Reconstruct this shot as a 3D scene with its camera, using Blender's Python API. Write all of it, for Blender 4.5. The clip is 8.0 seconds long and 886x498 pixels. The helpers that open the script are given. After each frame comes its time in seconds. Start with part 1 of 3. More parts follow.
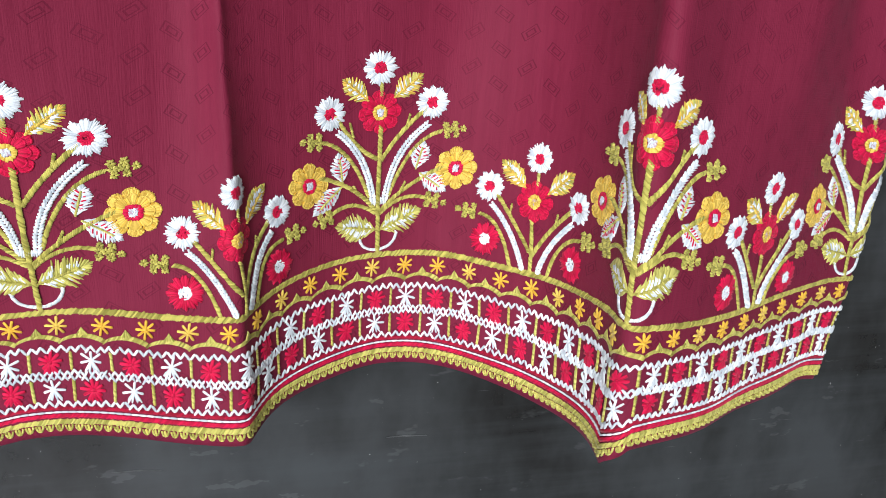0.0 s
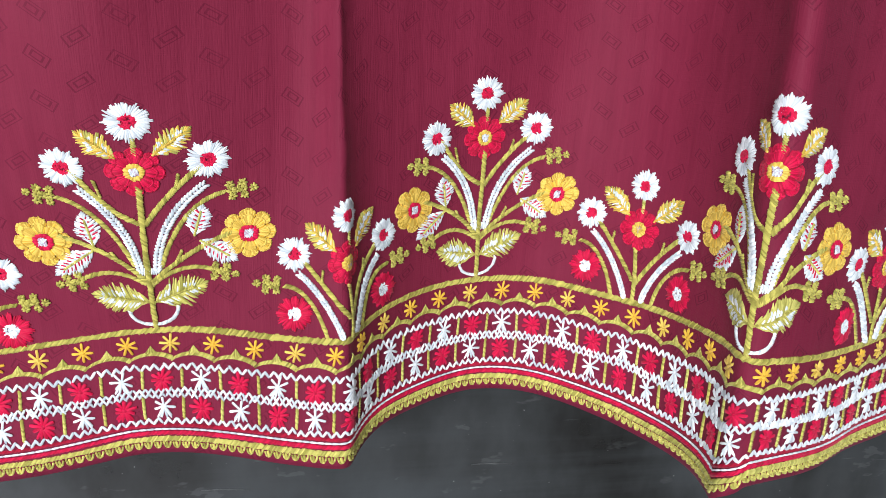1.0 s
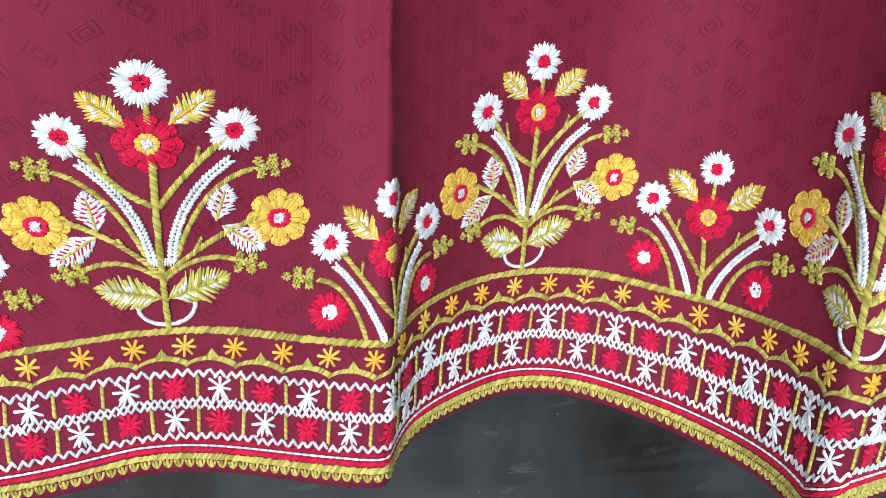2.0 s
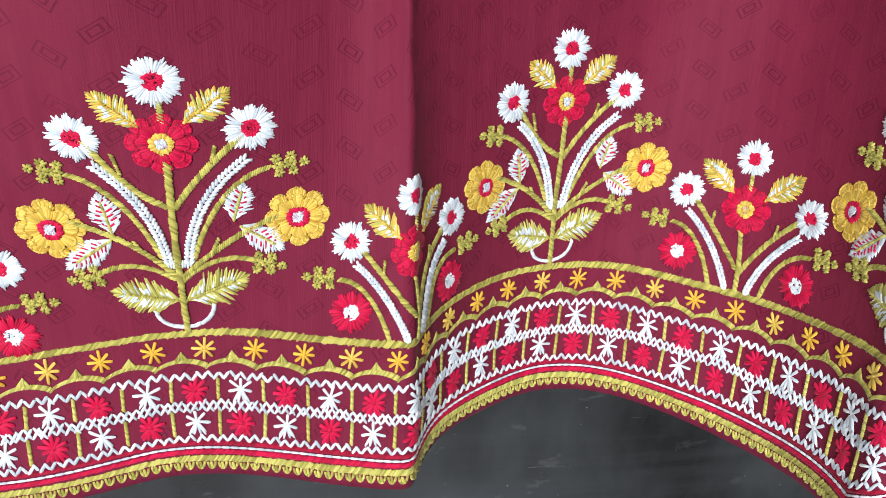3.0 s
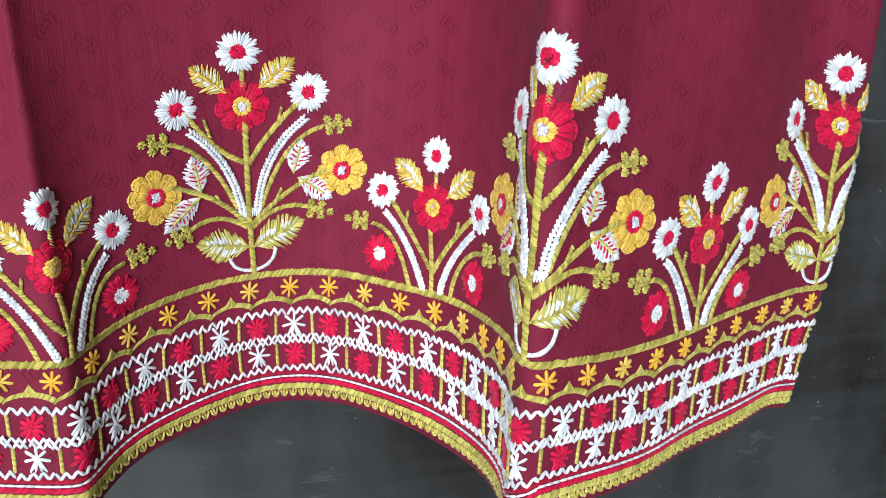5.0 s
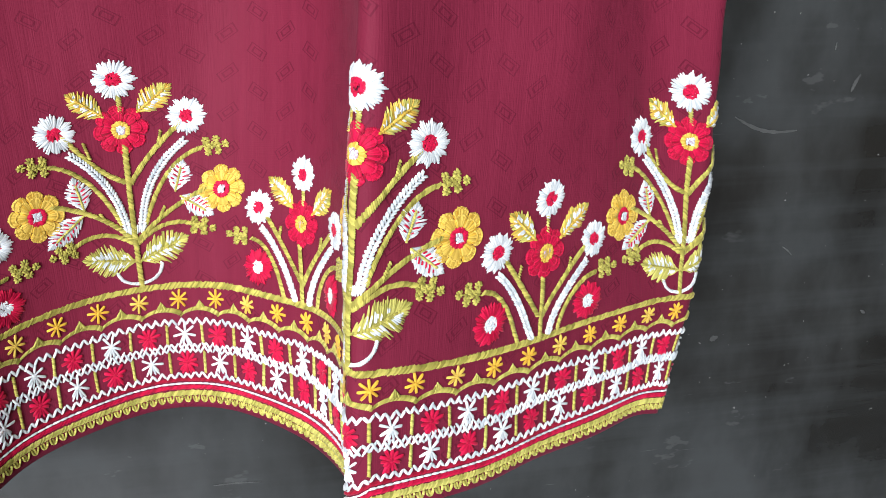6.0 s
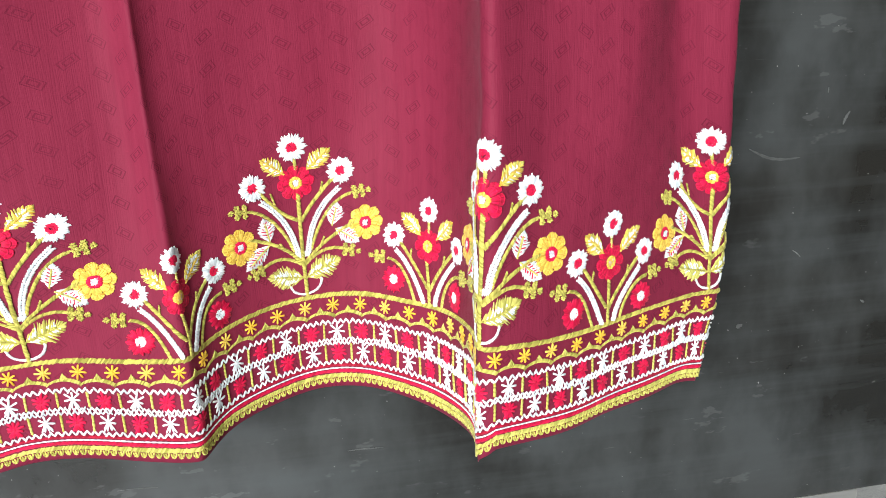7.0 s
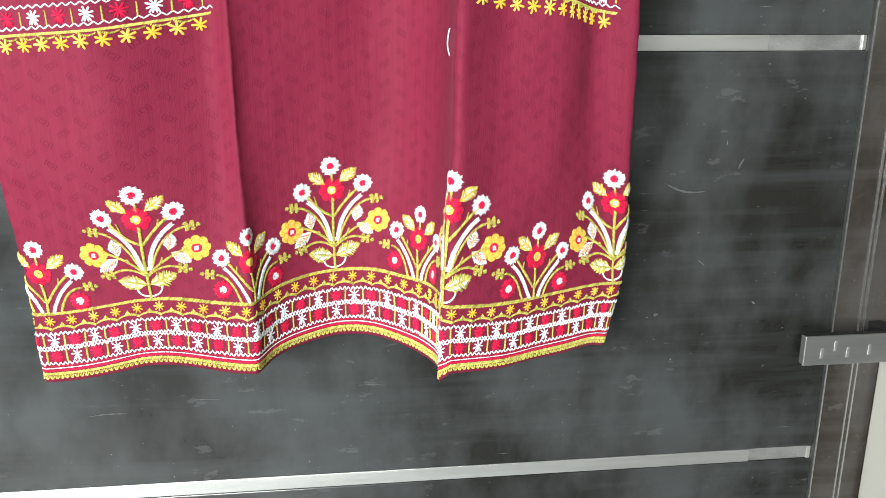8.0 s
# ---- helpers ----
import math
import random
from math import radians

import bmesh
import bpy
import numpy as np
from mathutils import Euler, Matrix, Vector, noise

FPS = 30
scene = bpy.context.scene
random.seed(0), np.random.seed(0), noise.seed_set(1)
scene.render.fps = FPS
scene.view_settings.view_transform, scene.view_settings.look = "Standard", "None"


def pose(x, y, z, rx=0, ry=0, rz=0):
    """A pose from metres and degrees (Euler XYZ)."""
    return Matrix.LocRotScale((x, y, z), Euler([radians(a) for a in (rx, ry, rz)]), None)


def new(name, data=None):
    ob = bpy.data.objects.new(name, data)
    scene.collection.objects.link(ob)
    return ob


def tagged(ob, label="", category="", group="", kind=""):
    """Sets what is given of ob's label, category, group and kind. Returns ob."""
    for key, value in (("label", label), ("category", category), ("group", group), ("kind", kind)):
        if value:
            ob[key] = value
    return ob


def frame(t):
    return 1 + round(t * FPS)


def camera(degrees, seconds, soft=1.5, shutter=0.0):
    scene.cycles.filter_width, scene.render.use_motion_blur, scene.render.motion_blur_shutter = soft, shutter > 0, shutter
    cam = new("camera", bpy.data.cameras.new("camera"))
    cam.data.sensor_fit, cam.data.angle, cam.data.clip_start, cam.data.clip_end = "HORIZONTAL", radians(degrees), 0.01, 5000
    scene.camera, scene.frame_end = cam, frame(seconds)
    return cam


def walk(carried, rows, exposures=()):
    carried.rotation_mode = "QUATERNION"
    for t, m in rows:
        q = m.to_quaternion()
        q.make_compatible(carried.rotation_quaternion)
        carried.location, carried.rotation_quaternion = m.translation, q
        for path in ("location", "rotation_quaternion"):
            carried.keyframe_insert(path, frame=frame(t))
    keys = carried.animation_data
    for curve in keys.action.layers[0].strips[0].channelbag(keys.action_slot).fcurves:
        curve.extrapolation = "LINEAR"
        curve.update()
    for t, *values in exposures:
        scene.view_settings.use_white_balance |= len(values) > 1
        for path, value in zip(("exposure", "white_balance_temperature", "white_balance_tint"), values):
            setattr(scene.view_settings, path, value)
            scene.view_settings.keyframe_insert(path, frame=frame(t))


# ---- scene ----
cam = camera(59.63, 8.0, soft=0.8)
BASE = 1.10            # height of the foot of the embroidered plants
ROWS = [
    (0, 0.0488, -0.4188, 0.1337, -16.95, -2.51, 2.41),
    (0.5, 0.0179, -0.4200, 0.1339, -16.29, -2.84, 2.74),
    (1, 0.0165, -0.4195, 0.1317, -15.23, -2.75, 5.70),
    (1.5, -0.0288, -0.3953, 0.1240, -15.79, -4.15, 1.87),
    (2.8, -0.0265, -0.3658, 0.1122, -16.15, -3.26, 5.38),
    (3, -0.0273, -0.3630, 0.1224, -17.82, -2.90, 4.97),
    (3.5, -0.0055, -0.3600, 0.1236, -18.59, -2.34, 5.44),
    (4, 0.0227, -0.3510, 0.1187, -17.72, -2.01, 3.79),
    (4.5, 0.0589, -0.3513, 0.1191, -17.72, -0.68, 2.26),
    (5, 0.1059, -0.3467, 0.1204, -16.69, -0.52, 2.84),
    (5.2, 0.1237, -0.3406, 0.1221, -16.63, 0.11, 3.15),
    (6.3, 0.1875, -0.3832, 0.1363, -15.94, 1.31, 5.52),
    (6.5, 0.1854, -0.4169, 0.1433, -14.56, 3.20, 6.53),
    (7, 0.1539, -0.4883, 0.1710, -15.60, 2.79, 6.20),
    (7.5, 0.1648, -0.6114, 0.2059, -15.24, 1.66, 8.14),
    (8, 0.2309, -0.7034, 0.2222, -15.29, 0.10, 9.94),
]
walk(cam, [(t, pose(x, y, BASE + z, 90 + pitch, roll, yaw)) for t, x, y, z, pitch, roll, yaw in ROWS],
     [(0, 0.03, 6500, 11), (1.5, 0.0, 6500, 11), (5.2, 0.0, 6500, 11), (6.3, 0.42, 6750, 9), (7.0, 0.62, 6900, 6), (8.0, 0.72, 6950, 3)])

# ---- light ----
world = bpy.data.worlds.new("world")
scene.world = world
world.use_nodes = True
sky = world.node_tree.nodes.new("ShaderNodeTexSky")
sky.sky_type, sky.sun_disc = "NISHITA", False
sky.sun_elevation, sky.sun_rotation = radians(50), radians(200)
back = world.node_tree.nodes["Background"]
back.inputs["Strength"].default_value = 0.12
world.node_tree.links.new(sky.outputs["Color"], back.inputs["Color"])

TURN = 16.0            # the display wall's bearing
WALL = Matrix.Translation((0, 0, BASE)) @ pose(0, 0, 0, 0, 0, TURN)


def window_light(u, n, z, width, height, watts, colour):
    data = bpy.data.lights.new("window_light", "AREA")
    data.shape, data.size, data.size_y, data.energy, data.color = "RECTANGLE", width, height, watts, colour
    ob = new("window_light", data)
    ob.matrix_world = WALL @ Matrix.Translation((u, n, z)) @ pose(0, 0, 0, 90, 0, 0)
    return ob


# daylight through the open shop front behind the camera
window_light(-1.55, -3.12, 0.62, 2.3, 1.45, 208, (0.93, 0.97, 1.04))


# ---- materials ----
def material(name):
    m = bpy.data.materials.new(name)
    m.use_nodes = True
    return m, m.node_tree.nodes, m.node_tree.links, m.node_tree.nodes["Principled BSDF"]


def mathnode(nt, op, a, b=None, c=None):
    n = nt.nodes.new("ShaderNodeMath")
    n.operation = op
    for i, v in enumerate((a, b, c)):
        if v is None:
            continue
        if isinstance(v, (int, float)):
            n.inputs[i].default_value = v
        else:
            nt.links.new(v, n.inputs[i])
    return n.outputs[0]


def mixcolour(nt, fac, a, b):
    n = nt.nodes.new("ShaderNodeMix")
    n.data_type = "RGBA"
    for i, v in ((0, fac), (6, a), (7, b)):
        if isinstance(v, (int, float)):
            n.inputs[i].default_value = v
        elif isinstance(v, tuple):
            n.inputs[i].default_value = (*v, 1)
        else:
            nt.links.new(v, n.inputs[i])
    return n.outputs[2]


def noisenode(nt, vector, scale, detail=3.0, rough=0.55):
    n = nt.nodes.new("ShaderNodeTexNoise")
    n.inputs["Scale"].default_value, n.inputs["Detail"].default_value, n.inputs["Roughness"].default_value = scale, detail, rough
    if vector is not None:
        nt.links.new(vector, n.inputs["Vector"])
    return n.outputs["Fac"]


def mapped(nt, vector, scale):
    n = nt.nodes.new("ShaderNodeMapping")
    n.inputs["Scale"].default_value = scale
    nt.links.new(vector, n.inputs["Vector"])
    return n.outputs["Vector"]


def bump(nt, height, strength, distance, bsdf):
    n = nt.nodes.new("ShaderNodeBump")
    n.inputs["Strength"].default_value, n.inputs["Distance"].default_value = strength, distance
    nt.links.new(height, n.inputs["Height"])
    nt.links.new(n.outputs["Normal"], bsdf.inputs["Normal"])


def fabric_material():
    """Maroon cotton with a woven self-coloured lattice of double rhombs. Its UV is in metres."""
    m, nodes, links, bsdf = material("maroon_jacquard")
    nt = m.node_tree
    uv = nodes.new("ShaderNodeUVMap")
    uv.uv_map = "UVMap"
    sep = nodes.new("ShaderNodeSeparateXYZ")
    links.new(uv.outputs["UV"], sep.inputs["Vector"])
    s, h = sep.outputs["X"], sep.outputs["Y"]
    pitch_s, pitch_h = 0.0304, 0.0184
    lines = None
    for du, dv, slant in ((0.0, 0.0, 1), (0.5, 0.5, -1)):
        a = mathnode(nt, "SUBTRACT", mathnode(nt, "FRACT", mathnode(nt, "ADD", mathnode(nt, "DIVIDE", s, pitch_s), du + 50.0)), 0.5)
        b = mathnode(nt, "SUBTRACT", mathnode(nt, "FRACT", mathnode(nt, "ADD", mathnode(nt, "DIVIDE", h, pitch_h), dv + 50.0)), 0.5)
        # a slanting box with a smaller one inside it
        ca, sa = math.cos(radians(33)), math.sin(radians(33)) * slant
        x, y = mathnode(nt, "MULTIPLY", a, pitch_s * 1000), mathnode(nt, "MULTIPLY", b, pitch_h * 1000)
        p = mathnode(nt, "ABSOLUTE", mathnode(nt, "ADD", mathnode(nt, "MULTIPLY", x, ca), mathnode(nt, "MULTIPLY", y, sa)))
        q = mathnode(nt, "ABSOLUTE", mathnode(nt, "ADD", mathnode(nt, "MULTIPLY", x, -sa), mathnode(nt, "MULTIPLY", y, ca)))
        d = mathnode(nt, "MAXIMUM", mathnode(nt, "DIVIDE", p, 5.2), mathnode(nt, "DIVIDE", q, 2.6))
        ring = mathnode(nt, "MAXIMUM",
                        mathnode(nt, "COMPARE", d, 0.90, 0.07),
                        mathnode(nt, "COMPARE", d, 0.46, 0.09))
        lines = ring if lines is None else mathnode(nt, "MAXIMUM", lines, ring)
    flat = nodes.new("ShaderNodeCombineXYZ")
    links.new(s, flat.inputs["X"])
    links.new(h, flat.inputs["Y"])
    warp = noisenode(nt, mapped(nt, flat.outputs["Vector"], (1600, 60, 1)), 1.0, 2.0)
    weft = noisenode(nt, mapped(nt, flat.outputs["Vector"], (60, 1600, 1)), 1.0, 2.0)
    slub = noisenode(nt, mapped(nt, flat.outputs["Vector"], (240, 16, 1)), 1.0, 3.0)
    wide = noisenode(nt, mapped(nt, flat.outputs["Vector"], (26, 14, 1)), 1.0, 3.0)
    wear = mathnode(nt, "MULTIPLY", lines, mathnode(nt, "MULTIPLY_ADD", wide, 1.6, -0.10))
    tone = mixcolour(nt, slub, (0.136, 0.0122, 0.0300), (0.216, 0.0240, 0.0520))
    tone = mixcolour(nt, mathnode(nt, "MULTIPLY", wide, 0.45), tone, (0.172, 0.0160, 0.0400))
    tone = mixcolour(nt, mathnode(nt, "MULTIPLY", wear, 0.48), tone, (0.052, 0.003, 0.011))
    links.new(tone, bsdf.inputs["Base Color"])
    bsdf.inputs["Roughness"].default_value = 0.55
    bsdf.inputs["Specular IOR Level"].default_value = 0.05
    bsdf.inputs["Sheen Weight"].default_value = 0.05
    bsdf.inputs["Sheen Roughness"].default_value = 0.4
    bsdf.inputs["Sheen Tint"].default_value = (1.0, 0.55, 0.66, 1)
    height = mathnode(nt, "ADD", mathnode(nt, "ADD", warp, mathnode(nt, "MULTIPLY", weft, 0.5)), mathnode(nt, "MULTIPLY", wear, -3.0))
    bump(nt, mathnode(nt, "ADD", height, mathnode(nt, "MULTIPLY", slub, 0.8)), 0.35, 0.0006, bsdf)
    return m


def thread_material(name, dark, light, rough=0.55):
    """Rayon embroidery thread; each strand has a tone of its own."""
    m, nodes, links, bsdf = material(name)
    nt = m.node_tree
    geo = nodes.new("ShaderNodeNewGeometry")
    coord = nodes.new("ShaderNodeTexCoord")
    fine = noisenode(nt, coord.outputs["Object"], 2600.0, 2.0)
    blend = mathnode(nt, "ADD", mathnode(nt, "MULTIPLY", geo.outputs["Random Per Island"], 0.80), mathnode(nt, "MULTIPLY_ADD", fine, 0.30, 0.02))
    links.new(mixcolour(nt, blend, dark, light), bsdf.inputs["Base Color"])
    bsdf.inputs["Roughness"].default_value = rough
    bsdf.inputs["Specular IOR Level"].default_value = 0.14
    bsdf.inputs["Sheen Weight"].default_value = 0.15
    bump(nt, fine, 0.25, 0.0003, bsdf)
    return m


def laminate_material(name, tone, rough):
    """Dark glossy laminate with wiped smears, dust and faint scratches; blurred reflections are painted into its pale
    clouds.
    """
    m, nodes, links, bsdf = material(name)
    nt = m.node_tree
    obj = nodes.new("ShaderNodeTexCoord").outputs["Object"]
    smear = noisenode(nt, mapped(nt, obj, (3.0, 3.0, 9.0)), 1.6, 5.0, 0.6)
    cloud = noisenode(nt, mapped(nt, obj, (6.5, 6.5, 4.0)), 1.3, 6.0, 0.55)
    scratch = noisenode(nt, mapped(nt, obj, (14.0, 14.0, 420.0)), 1.0, 2.0, 0.5)
    dust = noisenode(nt, obj, 60.0, 6.0, 0.7)
    light = (tone[0] * 2.8 + 0.020, tone[1] * 2.9 + 0.022, tone[2] * 3.0 + 0.024)
    warm = (tone[0] * 1.5, tone[1] * 1.2, tone[2] * 0.98)
    # pale cloudy patches: smudges, and soft reflections put into the base colour
    ramp = mathnode(nt, "SMOOTH_MIN", mathnode(nt, "MAXIMUM", mathnode(nt, "MULTIPLY_ADD", cloud, 4.6, -2.0), 0.0), 1.0, 0.1)
    base = mixcolour(nt, ramp, tone, light)
    streak = noisenode(nt, mapped(nt, obj, (2.2, 2.2, 34.0)), 1.0, 5.0, 0.6)
    streak = mathnode(nt, "MAXIMUM", mathnode(nt, "MULTIPLY_ADD", streak, 3.6, -1.7), 0.0)
    base = mixcolour(nt, mathnode(nt, "MULTIPLY", smear, 0.6), base, warm)
    base = mixcolour(nt, mathnode(nt, "MINIMUM", mathnode(nt, "MULTIPLY", streak, 0.45), 0.5), base, light)
    # small pale scuffs and specks
    scuff = noisenode(nt, mapped(nt, obj, (1.0, 1.0, 2.4)), 23.0, 4.0, 0.62)
    where = noisenode(nt, obj, 5.0, 2.0)
    scuff = mathnode(nt, "MULTIPLY", mathnode(nt, "MAXIMUM", mathnode(nt, "MULTIPLY_ADD", scuff, 7.0, -4.35), 0.0), mathnode(nt, "MAXIMUM", mathnode(nt, "MULTIPLY_ADD", where, 5.0, -2.4), 0.0))
    base = mixcolour(nt, mathnode(nt, "MINIMUM", scuff, 0.16), base, (0.16, 0.165, 0.165))
    grit = noisenode(nt, obj, 310.0, 1.0)
    base = mixcolour(nt, mathnode(nt, "MINIMUM", mathnode(nt, "MAXIMUM", mathnode(nt, "MULTIPLY_ADD", grit, 14.0, -11.1), 0.0), 0.7), base, (0.30, 0.30, 0.29))
    thin = mathnode(nt, "MINIMUM", mathnode(nt, "MAXIMUM", mathnode(nt, "MULTIPLY_ADD", scratch, 9.0, -6.85), 0.0), 0.6)
    base = mixcolour(nt, thin, base, (0.22, 0.23, 0.24))
    links.new(base, bsdf.inputs["Base Color"])
    r = mathnode(nt, "ADD", mathnode(nt, "MULTIPLY_ADD", smear, 0.22, rough - 0.10), mathnode(nt, "MULTIPLY_ADD", dust, 0.12, -0.06))
    links.new(r, bsdf.inputs["Roughness"])
    bsdf.inputs["Specular IOR Level"].default_value = 0.55
    bump(nt, mathnode(nt, "ADD", smear, mathnode(nt, "MULTIPLY", dust, 0.1)), 0.12, 0.004, bsdf)
    return m


def plain_material(name, a, b, rough, metal=0.0, scale=8.0, stretch=(1, 1, 1)):
    m, nodes, links, bsdf = material(name)
    nt = m.node_tree
    obj = nodes.new("ShaderNodeTexCoord").outputs["Object"]
    big = noisenode(nt, mapped(nt, obj, stretch), scale, 5.0)
    small = noisenode(nt, mapped(nt, obj, stretch), scale * 14, 3.0)
    f = mathnode(nt, "MULTIPLY_ADD", small, 0.4, mathnode(nt, "MULTIPLY", big, 0.6))
    links.new(mixcolour(nt, f, a, b), bsdf.inputs["Base Color"])
    links.new(mathnode(nt, "MULTIPLY_ADD", big, 0.2, rough - 0.1), bsdf.inputs["Roughness"])
    bsdf.inputs["Metallic"].default_value = metal
    bump(nt, small, 0.1, 0.002, bsdf)
    return m


FABRIC = fabric_material()
WHITE, RED, GOLD, OLIVE, LIME, CRIMSON, ORANGE, GREY = range(8)
THREADS = [
    thread_material("white_thread", (0.40, 0.45, 0.49), (0.84, 0.87, 0.87)),
    thread_material("red_thread", (0.28, 0.001, 0.020), (0.68, 0.007, 0.066)),
    thread_material("gold_thread", (0.38, 0.215, 0.016), (0.84, 0.600, 0.125)),
    thread_material("olive_thread", (0.150, 0.132, 0.018), (0.62, 0.550, 0.130)),
    thread_material("lime_gold_thread", (0.22, 0.205, 0.030), (0.68, 0.625, 0.175)),
    thread_material("crimson_thread", (0.18, 0.001, 0.012), (0.46, 0.007, 0.042)),
    thread_material("orange_thread", (0.44, 0.215, 0.012), (0.86, 0.53, 0.065)),
    thread_material("mauve_thread", (0.35, 0.22, 0.30), (0.55, 0.42, 0.48)),
]
LAMINATE = laminate_material("dark_laminate", (0.0145, 0.0154, 0.0150), 0.17)
LAMINATE_B = laminate_material("brown_laminate", (0.020, 0.0172, 0.0150), 0.24)
ALUMINIUM = plain_material("brushed_strip", (0.62, 0.62, 0.60), (0.80, 0.79, 0.76), 0.36, 0.85, 6.0, (1, 1, 30))
SCUFFED = plain_material("scuffed_laminate", (0.075, 0.078, 0.078), (0.20, 0.205, 0.20), 0.5, 0.0, 160.0)
TARNISHED = plain_material("tarnished_metal", (0.10, 0.105, 0.11), (0.62, 0.62, 0.60), 0.42, 0.7, 34.0, (1, 1, 2))
STEEL = plain_material("brushed_steel", (0.46, 0.46, 0.45), (0.62, 0.62, 0.60), 0.34, 0.9, 10.0, (1, 1, 40))
DARK = plain_material("dark_slot", (0.015, 0.015, 0.015), (0.03, 0.03, 0.03), 0.6)
CREAM = plain_material("cream_laminate", (0.46, 0.44, 0.40), (0.56, 0.54, 0.49), 0.45, 0.0, 5.0)
PLASTER = plain_material("plaster", (0.34, 0.33, 0.31), (0.42, 0.41, 0.39), 0.85, 0.0, 2.0)
FLOORING = plain_material("floor_tile", (0.10, 0.112, 0.122), (0.17, 0.178, 0.186), 0.35, 0.0, 3.0)
PAVING = plain_material("paving", (0.32, 0.31, 0.29), (0.42, 0.41, 0.39), 0.9, 0.0, 1.5)

# ---- the hanging cloth: headings of its folds along the hem, and how the folds lean ----
FOLDS = [(-0.33, -173.2), (-0.3, -163.7), (-0.286, 10.3), (-0.19, 19.1), (-0.13, 18.2), (-0.108, 8.0), (-0.0975, 4.0), (-0.0925, 84.0), (-0.085, 75.6), (-0.075, 66.2), (-0.06, 51.6), (-0.02, 38.4), (0.02, 11.0), (0.05, -19.8), (0.08, -27.3), (0.11, -54.4), (0.15, -72.9), (0.165, -81.5), (0.174, -86.3), (0.18, -61.1), (0.19, 34.4), (0.225, 37.0), (0.26, 42.6), (0.3, 38.4), (0.34, 41.5), (0.36, 30.6), (0.372, 30.7), (0.38, 100.8), (0.39, 170.0), (0.46, 198.9)]
LEANS = [(-0.33, -0.065, -0.054, -0.025, -0.0016), (-0.19, -0.049, -0.108, -0.058, -0.0062), (-0.12, -0.014, 0.134, -0.002, -0.0073), (-0.095, -0.063, 0.034, -0.005, -0.0074), (-0.06, -0.025, -0.026, -0.005, 0.0004), (0.0, 0.003, -0.061, 0.019, 0.0025), (0.06, 0.042, 0.136, -0.006, 0.0068), (0.12, 0.056, 0.149, 0.005, 0.0066), (0.177, 0.055, 0.128, 0.031, 0.005), (0.22, 0.069, 0.211, -0.001, 0.0025), (0.28, 0.097, 0.063, -0.004, 0.004), (0.35, -0.096, -0.035, -0.008, 0.0003), (0.385, 0.036, -0.128, -0.014, -0.0035), (0.46, 0.01, -0.034, -0.007, -0.0018)]
PERIOD = 0.18281           # from one tall plant to the next
S_LEFT, S_RIGHT = -0.312, 0.412
HEM, TOP = -0.0658, 0.86

_s = np.linspace(-0.33, 0.46, 1581)
_turn = np.radians(np.interp(_s, [f[0] for f in FOLDS], [f[1] for f in FOLDS]))
# the cloth is stiff enough to round every fold a little
_k = np.exp(-0.5 * (np.arange(-14, 15) / 2.6) ** 2)
_turn = np.convolve(np.pad(_turn, 14, mode="edge"), _k / _k.sum(), mode="valid")
_step = _s[1] - _s[0]
_px = np.concatenate([[0], np.cumsum(np.cos((_turn[1:] + _turn[:-1]) / 2) * _step)])
_py = np.concatenate([[0], np.cumsum(np.sin((_turn[1:] + _turn[:-1]) / 2) * _step)])
_px -= np.interp(0, _s, _px)
_py -= np.interp(0, _s, _py)
_lx = np.interp(_s, [f[0] for f in LEANS], [f[1] for f in LEANS])
_ly = np.interp(_s, [f[0] for f in LEANS], [f[2] for f in LEANS])
_lz = np.interp(_s, [f[0] for f in LEANS], [f[3] for f in LEANS])
_dz = np.interp(_s, [f[0] for f in LEANS], [f[4] for f in LEANS])
_k2 = np.exp(-0.5 * (np.arange(-60, 61) / 22.0) ** 2)
_lx = np.convolve(np.pad(_lx, 60, mode="edge"), _k2 / _k2.sum(), mode="valid")
_ly, _lz, _dz = (np.convolve(np.pad(v, 60, mode="edge"), _k2 / _k2.sum(), mode="valid") for v in (_ly, _lz, _dz))


# where the hem hangs longer or is drawn up, as a share of the depth below the plants
HANG = [(-0.33, 0.08), (-0.115, 0.06), (-0.085, 0.08), (0.0, 0.06), (0.10, 0.12), (0.172, 0.13), (0.19, -0.09), (0.30, -0.05), (0.46, 0.0)]


